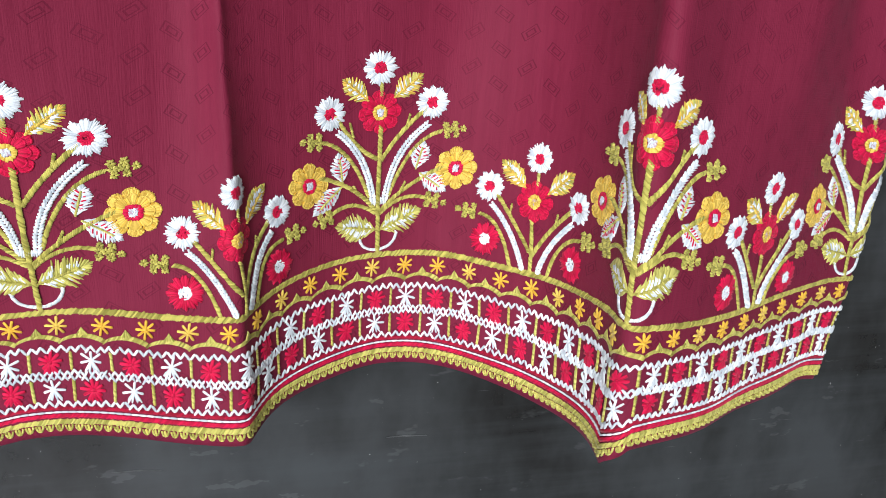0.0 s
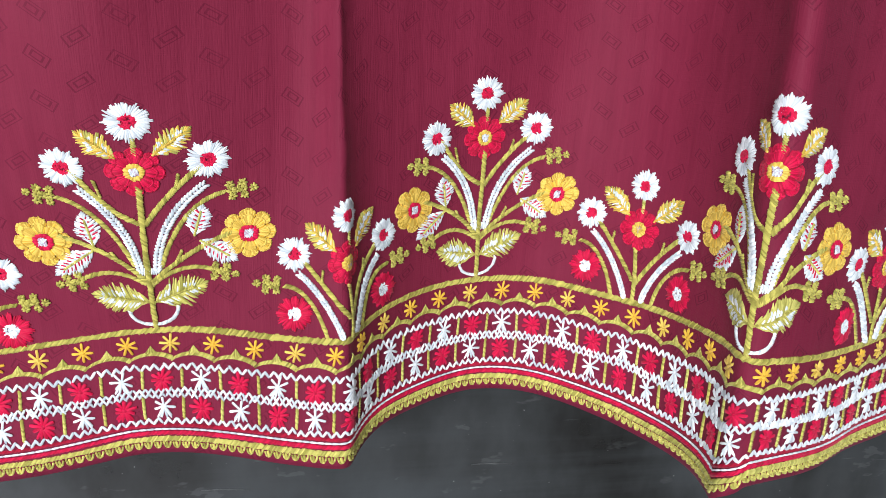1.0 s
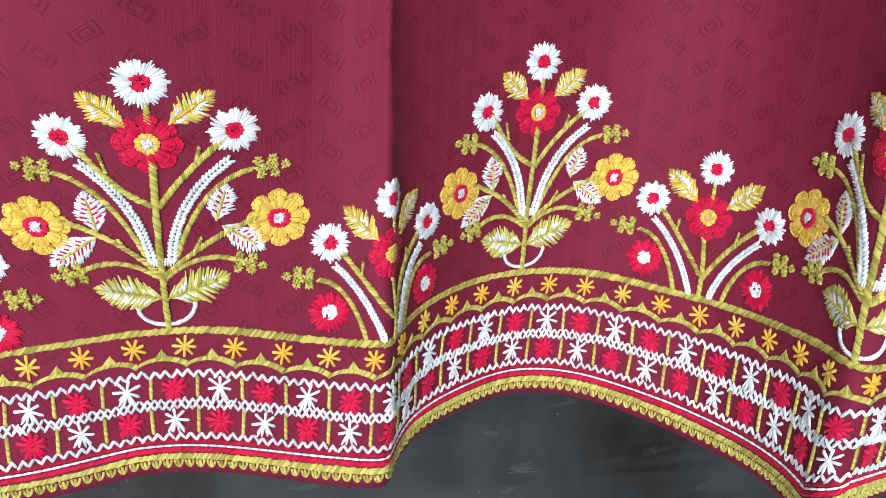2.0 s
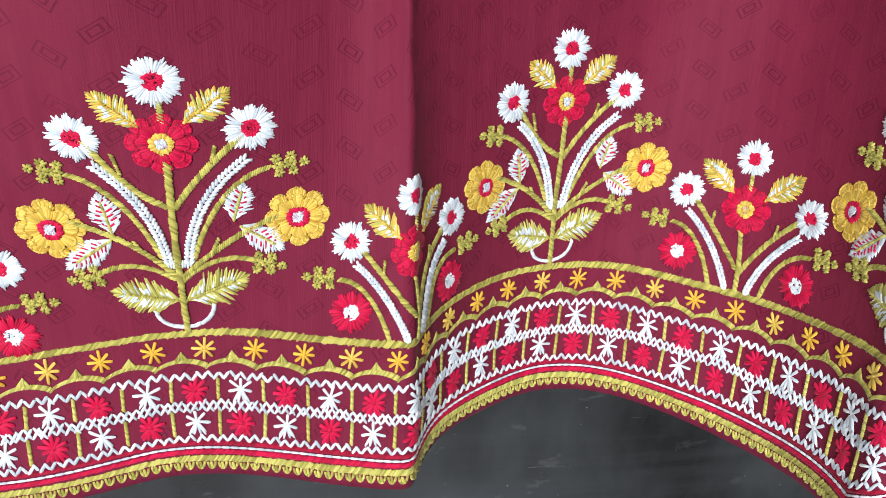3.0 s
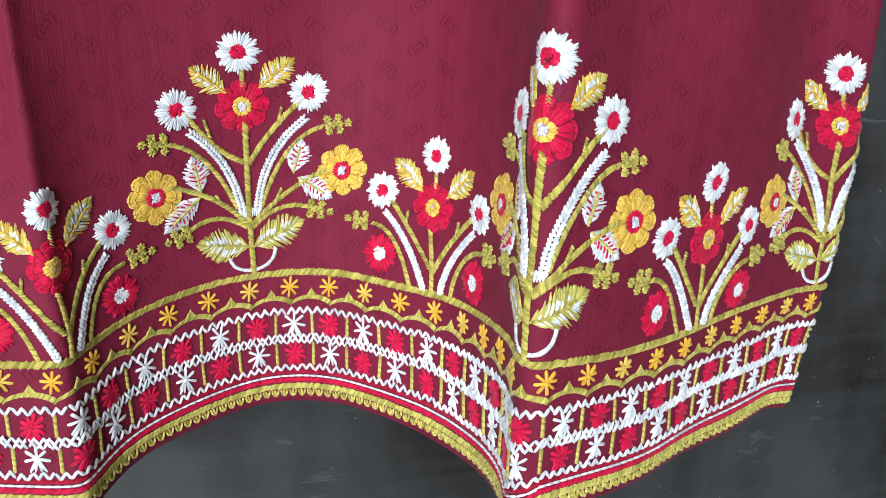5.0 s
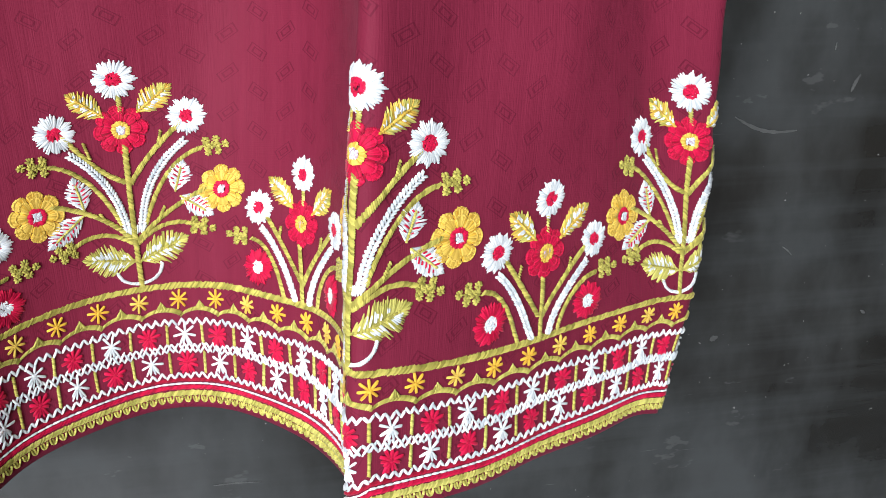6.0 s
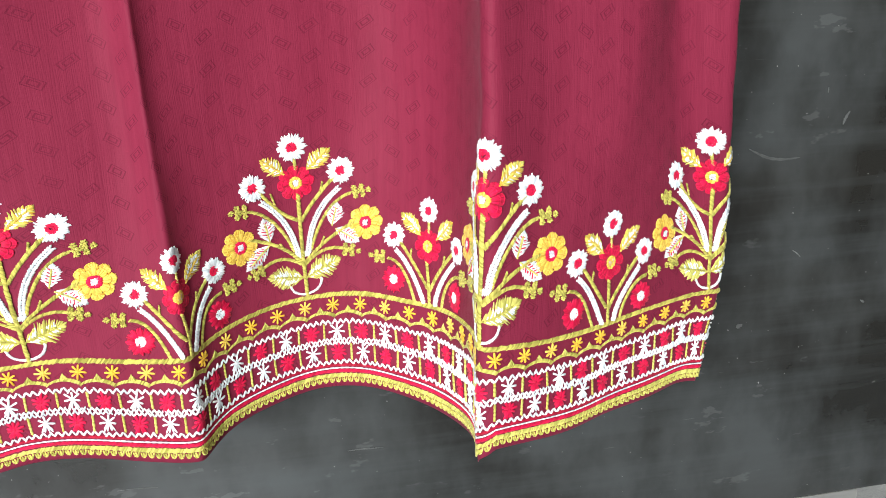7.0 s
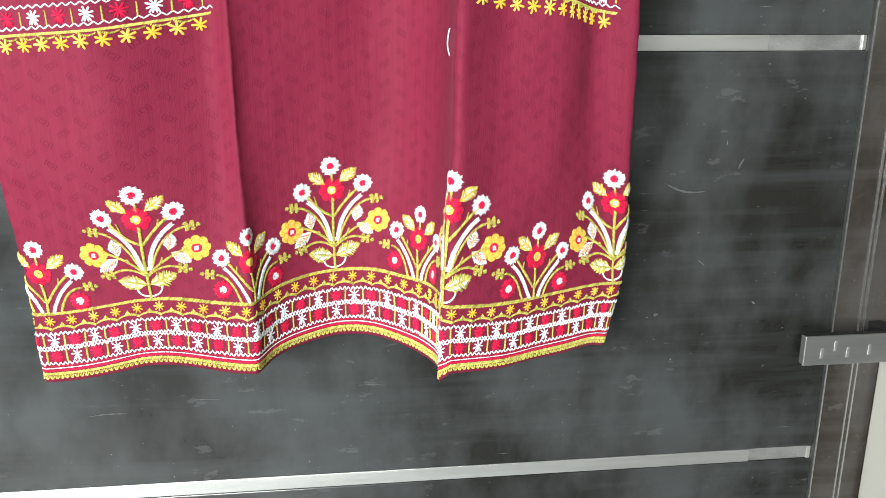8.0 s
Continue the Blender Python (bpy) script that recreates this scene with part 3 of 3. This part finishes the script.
def border(kurta, s0, s1):
    """The hem border, band by band from the rope line down to the looped edge."""
    star, cell = 0.0194, 0.0182
    border_line("rope_line", kurta, -0.0016, 0.0030, OLIVE, s0, s1, 0.00095, 0.9, "olive rope-stitched line")
    # band of stars over scallops
    st = Stitches()
    for k in range(math.floor(s0 / star), math.ceil(s1 / star) + 1):
        a = -0.0030 + k * star
        lo, hi = max(a, s0), min(a + star, s1)
        if hi - lo < 0.004:
            continue
        q = np.linspace(lo, hi, 26)
        hh = -0.0166 + 0.0030 * np.abs(np.sin(np.pi * (q - a) / star)) ** 0.7 + dip(q)
        for s, h in zip(q, hh):
            st.add((s - 0.0009, h - 0.0010), (s + 0.0009, h + 0.0010), 0.0010, LIME if rnd.random() < 0.35 else OLIVE, 0.0001, 0.0005)
        m = a + star / 2
        if s0 < m < s1:
            b = float(dip(m)) - 0.0138
            for j in range(7):
                f = (j - 3) / 3
                st.add((m + f * 0.0026, b), (m + f * 0.0007, b + 0.0044 * (1 - 0.35 * abs(f))), 0.0009, LIME if j % 2 else OLIVE, 0.0002, 0.0005)
    band = st.build("scallop_band", kurta, "olive scalloped chain under gold stars")
    for k in range(math.floor(s0 / star), math.ceil(s1 / star) + 1):
        s = -0.0037 + k * star
        if s0 + 0.004 < s < s1 - 0.003:
            petal_star("gold_star", band, (s, -0.0085 + float(dip(s))), 0.0048, ORANGE if k % 3 else GOLD, 8, 0.0013)
    # two rows of boxes between white zigzags
    st = Stitches()
    zigzag(st, -0.0203, 0.0032, 0.00215, s0, s1, WHITE, width=0.0013, double=False)
    top = st.build("zigzag_line", kurta, "white zigzag thread line")
    st = Stitches()
    zigzag(st, -0.0336, 0.0048, 0.0030, s0, s1, WHITE, width=0.0012, double=False)
    zigzag(st, -0.0336, 0.0048, 0.0030, s0, s1, WHITE, 0.0005, -1, 0.0012, False)
    chain = st.build("diamond_chain", kurta, "white chain of crossed diamonds")
    st = Stitches()
    zigzag(st, -0.0484, 0.0032, 0.00215, s0, s1, WHITE, width=0.0013, double=False)
    st.build("zigzag_line", kurta, "white zigzag thread line")
    for row, (h, hi, lo, holder) in enumerate(((-0.0268, -0.0222, -0.0308, top), (-0.0411, -0.0362, -0.0466, chain))):
        for k in range(math.floor(s0 / cell) - 1, math.ceil(s1 / cell) + 1):
            s = 0.0078 + k * cell
            d = float(dip(s))
            if s0 + 0.001 < s < s1 - 0.001:
                st = Stitches()
                rope(st, [(s, lo + d), (s + rnd.uniform(-0.0004, 0.0006), hi + d)], 0.0014, LIME if k % 2 else OLIVE, 0.0001, 0.0008, 0.9)
                st.build("bar", holder, "olive stitched bar")
            m = s + cell / 2
            d = float(dip(m))
            if not s0 + 0.004 < m < s1 - 0.004:
                continue
            if (k + row) % 2 == 0:
                petal_star("white_star", holder, (m, h + d + 0.0006), 0.0053, WHITE, 7, 0.0013, "", 0.15, True)
            else:
                petal_star("red_star", holder, (m, h + d), 0.0052, RED, 10, 0.0017, "", 0.24, True)
    # red bands with a white running stitch, then the looped gold edge
    border_line("red_line", kurta, -0.0508, 0.0016, CRIMSON, s0, s1, 0.0008, 1.2, "dark red stitched line")
    st = Stitches()
    for i, s in enumerate(along(s0, s1, 0.0036)):
        st.add((s, -0.0528 + float(dip(s))), (s + 0.0037, -0.0528 + float(dip(s + 0.0037))), 0.0011, WHITE, 0.0003, 0.0005)
    st.build("running_stitch", kurta, "white running stitch")
    border_line("red_line", kurta, -0.0549, 0.0020, RED, s0, s1, 0.0008, 1.2, "red stitched line")
    border_line("gold_line", kurta, -0.0581, 0.0029, LIME, s0, s1, 0.0008, 0.7, "yellow-gold satin edge line")
    st = Stitches()
    for s in along(s0 + 0.002, s1 - 0.002, 0.0045):
        d = float(dip(s)) - 0.0598
        for j in range(9):
            a0, a1 = math.pi * (1 + j / 9), math.pi * (1 + (j + 1.25) / 9)
            st.add((s + 0.0016 * math.cos(a0), d + 0.0030 * math.sin(a0)), (s + 0.0016 * math.cos(a1), d + 0.0030 * math.sin(a1)), 0.0011, LIME if j % 3 else OLIVE, 0.0002, 0.0006)
        st.add((s - 0.0004, d), (s + 0.0003, d - 0.0030), 0.0012, OLIVE, 0.0001, 0.0004)
    st.build("loop_edge", kurta, "yellow-gold looped edging")


def pocket(kurta, s0, s1, h_outer, h_inner, outer_is_right):
    """The lower end of an embroidered pocket: boxes, a gold line and hanging flowers."""
    def level(s):
        f = (s - s0) / (s1 - s0)
        f = f if outer_is_right else 1 - f
        return h_inner + (h_outer - h_inner) * f
    st = Stitches()
    for s in along(s0, s1, 0.0007):
        h = level(s)
        st.add((s - 0.0008, h - 0.0012), (s + 0.0008, h + 0.0012), 0.0009, LIME, 0.0001, 0.0005)
    step = 0.0152
    for i, s in enumerate(along(s0, s1 - step, step)):
        h = level(s)
        for j in range(12):
            q = s + step * j / 12
            st.add((q - 0.0006, h - 0.0012 - 0.0026 * math.sin(math.pi * j / 12)), (q + 0.0006, h + 0.0006 - 0.0026 * math.sin(math.pi * j / 12)), 0.0009, OLIVE, 0.0003, 0.0004)
    line = st.build("pocket_edge", kurta, "yellow-gold scalloped pocket edge")
    for i, s in enumerate(along(s0 + 0.003, s1, step)):
        petal_star("gold_star", line, (s, level(s) - 0.0082), 0.0060, ORANGE if i % 2 else GOLD, 7, 0.0020, "", 0.15)
    st = Stitches()
    for i, s in enumerate(along(s0, s1, 0.0034)):
        e = 1 if i % 2 else -1
        for base in (0.0052, 0.0215):
            st.add((s, level(s) + base - e * 0.0014), (s + 0.0034, level(s) + base + e * 0.0014), 0.0012, WHITE, 0.0002, 0.0006)
    rows = st.build("pocket_zigzag", kurta, "white zigzag thread line")
    for i, s in enumerate(along(s0 + 0.009, s1 - 0.006, 0.0206)):
        petal_star("white_star" if i % 2 else "red_star", rows, (s, level(s) + 0.0132), 0.0056, WHITE if i % 2 else RED, 8, 0.0016, "", 0.12, True)
        st = Stitches()
        rope(st, [(s + 0.0103, level(s) + 0.008), (s + 0.0103, level(s) + 0.0185)], 0.0011, OLIVE, 0.0001, 0.0008)
        st.build("bar", rows, "olive stitched bar")


def cloth_panel(kurta):
    """The cloth itself, a doubled sheet with a turned edge all round."""
    ss = np.linspace(S_LEFT, S_RIGHT, 430)
    rel = np.concatenate([np.linspace(0, 0.40, 120), np.linspace(0.42, TOP - HEM, 24)])
    fade = np.clip(1 - rel / 0.08, 0, 1)
    S, Rr = np.meshgrid(ss, rel)
    H = HEM + Rr + dip(S) * fade[:, None]
    rows, cols = S.shape
    front = on_cloth(S.ravel(), H.ravel(), np.zeros(S.size))
    rear = on_cloth(S.ravel(), H.ravel(), np.full(S.size, -0.0007))
    verts = np.concatenate([front, rear])
    i = np.arange(rows * cols).reshape(rows, cols)
    a, b, c, d = i[:-1, :-1].ravel(), i[:-1, 1:].ravel(), i[1:, 1:].ravel(), i[1:, :-1].ravel()
    m = rows * cols
    faces = np.concatenate([np.stack([a, b, c, d], -1), np.stack([a + m, d + m, c + m, b + m], -1)])
    ring = np.concatenate([i[0, :], i[1:, -1], i[-1, -2::-1], i[-2:0:-1, 0]])
    nxt = np.roll(ring, -1)
    faces = np.concatenate([faces, np.stack([ring, ring + m, nxt + m, nxt], -1)])
    ob = mesh_object("cloth", verts.tolist(), faces.tolist(), [FABRIC], kurta, None, True, "maroon self-patterned cotton cloth in hanging folds")
    layer = ob.data.uv_layers.new(name="UVMap")
    loops = np.zeros(len(ob.data.loops), dtype=np.int32)
    ob.data.loops.foreach_get("vertex_index", loops)
    coords = np.stack([np.concatenate([S.ravel(), S.ravel()]), np.concatenate([H.ravel(), H.ravel()])], -1)
    layer.data.foreach_set("uv", coords[loops].astype(np.float32).ravel())
    return ob


# ---- the room ----
def in_room(ob):
    ob.matrix_world = WALL @ ob.matrix_world
    return ob


def structure(name, bm, mat, label, category="wall"):
    me = bpy.data.meshes.new(name)
    bm.to_mesh(me)
    bm.free()
    me.materials.append(mat)
    return in_room(tagged(new(name, me), label, category, "", "structure"))


NEAR = 0.050           # face of the display wall
FLOOR, CEIL = -BASE, 1.75
SEAM = 0.564
display = structure("wall_display", block(-3.7, 2.3, NEAR + 0.022, NEAR + 0.14, FLOOR, CEIL), LAMINATE_B, "dark panelled shop display wall with metal strips")
STRIPS = (-0.741, -0.2645, 0.2165, 0.695, 1.1735)
edges = [FLOOR, *STRIPS, CEIL]
for lo, hi in zip(edges[:-1], edges[1:]):
    z0, z1 = (lo + 0.0085 if lo > FLOOR else lo), (hi - 0.0085 if hi < CEIL else hi)
    if z1 - z0 < 0.02:
        continue
    part("panel", block(-3.7, SEAM - 0.0012, NEAR, NEAR + 0.0215, z0, z1, 0.0012), LAMINATE, display, "glossy dark grey laminate panel, smeared, with pale reflections painted in")
part("panel", block(SEAM + 0.0035, 2.3, NEAR + 0.001, NEAR + 0.0215, FLOOR, CEIL, 0.0015), LAMINATE_B, display, "brownish black laminate panel")
part("joint", block(SEAM - 0.0008, SEAM + 0.0030, NEAR + 0.006, NEAR + 0.0215, FLOOR, CEIL), DARK, display, "dark open joint")
part("edge_trim", block(SEAM + 0.0010, SEAM + 0.0028, NEAR - 0.0012, NEAR + 0.0205, FLOOR, CEIL), STEEL, display, "thin metal edge trim")
for i, z in enumerate(STRIPS):
    bare = 0.452 if i % 2 == 0 else 0.482
    part("strip", block(-3.7, SEAM - 0.004, NEAR + 0.0022, NEAR + 0.0215, z - 0.0082, z + 0.0082, 0.0008), TARNISHED, display, "tarnished metal strip")
    part("strip_cover", block(-3.7, bare, NEAR + 0.0006, NEAR + 0.0020, z - 0.0080, z + 0.0080, 0.0004), ALUMINIUM, display, "bright brushed aluminium strip cover")
    part("end_cap", block(SEAM - 0.0085, SEAM - 0.0042, NEAR + 0.0002, NEAR + 0.0021, z - 0.0078, z + 0.0078, 0.0004), ALUMINIUM, display, "worn cream end cap")

# the brown post beside the panels, with worn metal edges
for u in (SEAM + 0.0335, SEAM + 0.0395):
    part("edge_trim", block(u, u + 0.0016, NEAR - 0.0006, NEAR + 0.0009, FLOOR, CEIL), STEEL, display, "thin metal edge trim")



def scuff(u, z, length, width, tilt, bend):
    """A pale worn mark on the laminate: a thin, slightly bowed sliver with ragged sides."""
    bm = bmesh.new()
    rows = []
    for i in range(15):
        f = i / 14
        x, y = (f - 0.5) * length, bend * math.sin(math.pi * f) * length
        w = width * math.sin(math.pi * (0.06 + 0.88 * f)) ** 0.8 * rnd.uniform(0.55, 1.1)
        pair = []
        for e in (-0.5, 0.5):
            p, q = x, y + w * e
            pair.append(bm.verts.new((u + p * math.cos(tilt) - q * math.sin(tilt), NEAR - 0.00025, z + p * math.sin(tilt) + q * math.cos(tilt))))
        rows.append(pair)
    for (a, b), (c, d) in zip(rows[:-1], rows[1:]):
        bm.faces.new((a, c, d, b))
    bmesh.ops.solidify(bm, geom=list(bm.faces), thickness=0.0002)
    return part("scuff_mark", bm, SCUFFED, display, "pale scuff on the laminate")


for mark in ((0.374, 0.066, 0.046, 0.0032, -0.22, -0.10), (0.352, -0.079, 0.006, 0.0050, 0.3, 0.0), (0.466, -0.069, 0.005, 0.0026, -0.6, 0.0),
             (0.435, 0.090, 0.012, 0.0030, 1.1, 0.05), (0.417, 0.113, 0.005, 0.0012, 1.5, 0.0), (-0.146, -0.157, 0.030, 0.0012, -0.05, 0.02),
             (0.031, -0.1485, 0.029, 0.0012, -0.04, 0.02), (-0.252, -0.1695, 0.042, 0.0016, 0.04, 0.03), (0.400, -0.020, 0.010, 0.0016, -0.7, 0.05)):
    scuff(*mark)

structure("floor", block(-3.7, 2.3, -6.5, NEAR + 0.14, FLOOR - 0.1, FLOOR), FLOORING, "grey tiled shop floor", "floor")
structure("ceiling", block(-3.7, 2.3, -3.3, NEAR + 0.14, CEIL, CEIL + 0.1), PLASTER, "plain plastered ceiling", "ceiling")
# side walls out of view, added in dark laminate to keep the fill light low
structure("wall_west", block(-3.85, -3.7, -3.3, NEAR + 0.14, FLOOR, CEIL), LAMINATE_B, "unseen side wall, added dark to cut bounced light")
structure("wall_east", block(2.3, 2.45, -3.3, NEAR + 0.14, FLOOR, CEIL), LAMINATE_B, "unseen side wall, added dark to cut bounced light")
south = block(-0.38, 2.3, -3.3, -3.15, FLOOR, CEIL)
for box in ((-3.7, -2.72, FLOOR, CEIL), (-2.72, -0.38, 1.36, CEIL)):
    extra = block(box[0], box[1], -3.3, -3.15, box[2], box[3])
    me = bpy.data.meshes.new("tmp")
    extra.to_mesh(me)
    extra.free()
    south.from_mesh(me)
    bpy.data.meshes.remove(me)
structure("wall_south", south, PLASTER, "plastered shop front wall with a wide opening")
structure("ground", block(-400, 400, -800, -6.5, FLOOR - 0.12, FLOOR - 0.02), PAVING, "pale street paving outside", "ground")


def bracket():
    """A slotted flat steel bracket that stands off the wall."""
    ob = tagged(new("shelf_bracket"), "short brushed steel shelf bracket with slots, fixed to dark wall", "bracket")
    ob.matrix_world = WALL
    u0, u1, z0, z1 = 0.500, 0.690, -0.1245, -0.0905
    y = NEAR - 0.055
    part("plate", block(u0, u1, y, y + 0.003, z0, z1, 0.0009), STEEL, ob)
    part("lip", block(u0 + 0.0005, u0 + 0.0035, y + 0.0032, y + 0.009, z0 + 0.001, z1 - 0.001, 0.0006), STEEL, ob)
    part("backing", block(u0 + 0.0040, u1 - 0.002, y + 0.0034, y + 0.016, z0 + 0.002, z1 - 0.002, 0.001), DARK, ob, "black rubber backing")
    part("arm", block(0.610, 0.626, y + 0.0162, NEAR - 0.0005, z0 + 0.006, z1 - 0.006, 0.0008), DARK, ob)
    for u, dz in ((0.519, -0.003), (0.534, 0.005), (0.549, -0.003), (0.574, -0.001), (0.602, 0.003), (0.640, 0.002)):
        part("slot", block(u, u + 0.0032, y - 0.0006, y + 0.001, (z0 + z1) / 2 + dz - 0.006, (z0 + z1) / 2 + dz + 0.006, 0.0003), ALUMINIUM, ob, "worn bright slot")
    return ob


def drawer_unit():
    """A cream drawer cabinet that stands on the floor beside the wall."""
    ob = tagged(new("drawer_cabinet"), "cream laminate drawer cabinet standing against the dark wall", "cabinet")
    ob.matrix_world = WALL
    u0, u1, y0, y1, top = 0.628, 1.25, -0.050, NEAR - 0.003, -0.140
    part("body", block(u0, u1, y0 + 0.02, y1, FLOOR + 0.001, top, 0.003), CREAM, ob)
    heights = np.linspace(top - 0.008, FLOOR + 0.10, 6)
    for hi, lo in zip(heights[:-1], heights[1:]):
        front = part("drawer_front", block(u0 + 0.012, u1 - 0.012, y0, y0 + 0.0195, lo + 0.004, hi - 0.004, 0.003), CREAM, ob)
        part("handle", block(u0 + 0.03, u0 + 0.15, y0 - 0.018, y0 - 0.001, (hi + lo) / 2 - 0.005, (hi + lo) / 2 + 0.005, 0.002), DARK, front, "dark bar handle")
    return ob


bracket()
drawer_unit()


# ---- the garment ----
kurta = tagged(new("kurta"), "maroon cotton kurta with embroidered floral hem, hanging in folds", "garment")
cloth_panel(kurta)
for k in (-1, 0, 1, 2):
    tall_plant(k * PERIOD, kurta)
for k in (-1.5, -0.5, 0.5, 1.5):
    short_plant(k * PERIOD, kurta)
border(kurta, S_LEFT + 0.001, S_RIGHT - 0.001)
pocket(kurta, 0.198, 0.362, 0.2440, 0.2560, True)
pocket(kurta, -0.266, -0.116, 0.232, 0.251, False)

# a loose end of white thread on the fold
st = Stitches()
rope(st, [(0.136, 0.200), (0.130, 0.210), (0.135, 0.222)], 0.0006, WHITE, 0.0004, 0.0005, 1.4)
st.build("loose_thread", kurta, "loose white thread end")

# the rail over which the shoulders hang
rail = tagged(new("hanging_rail"), "plain steel garment rail fixed to the dark wall", "rail")
rail.matrix_world = WALL
part("bar", block(-0.34, 0.36, 0.008, 0.016, TOP - 0.006, TOP + 0.014, 0.002), STEEL, rail)
for u in (-0.30, 0.32):
    part("arm", block(u - 0.008, u + 0.008, 0.0165, NEAR - 0.0005, TOP - 0.004, TOP + 0.012, 0.001), STEEL, rail)
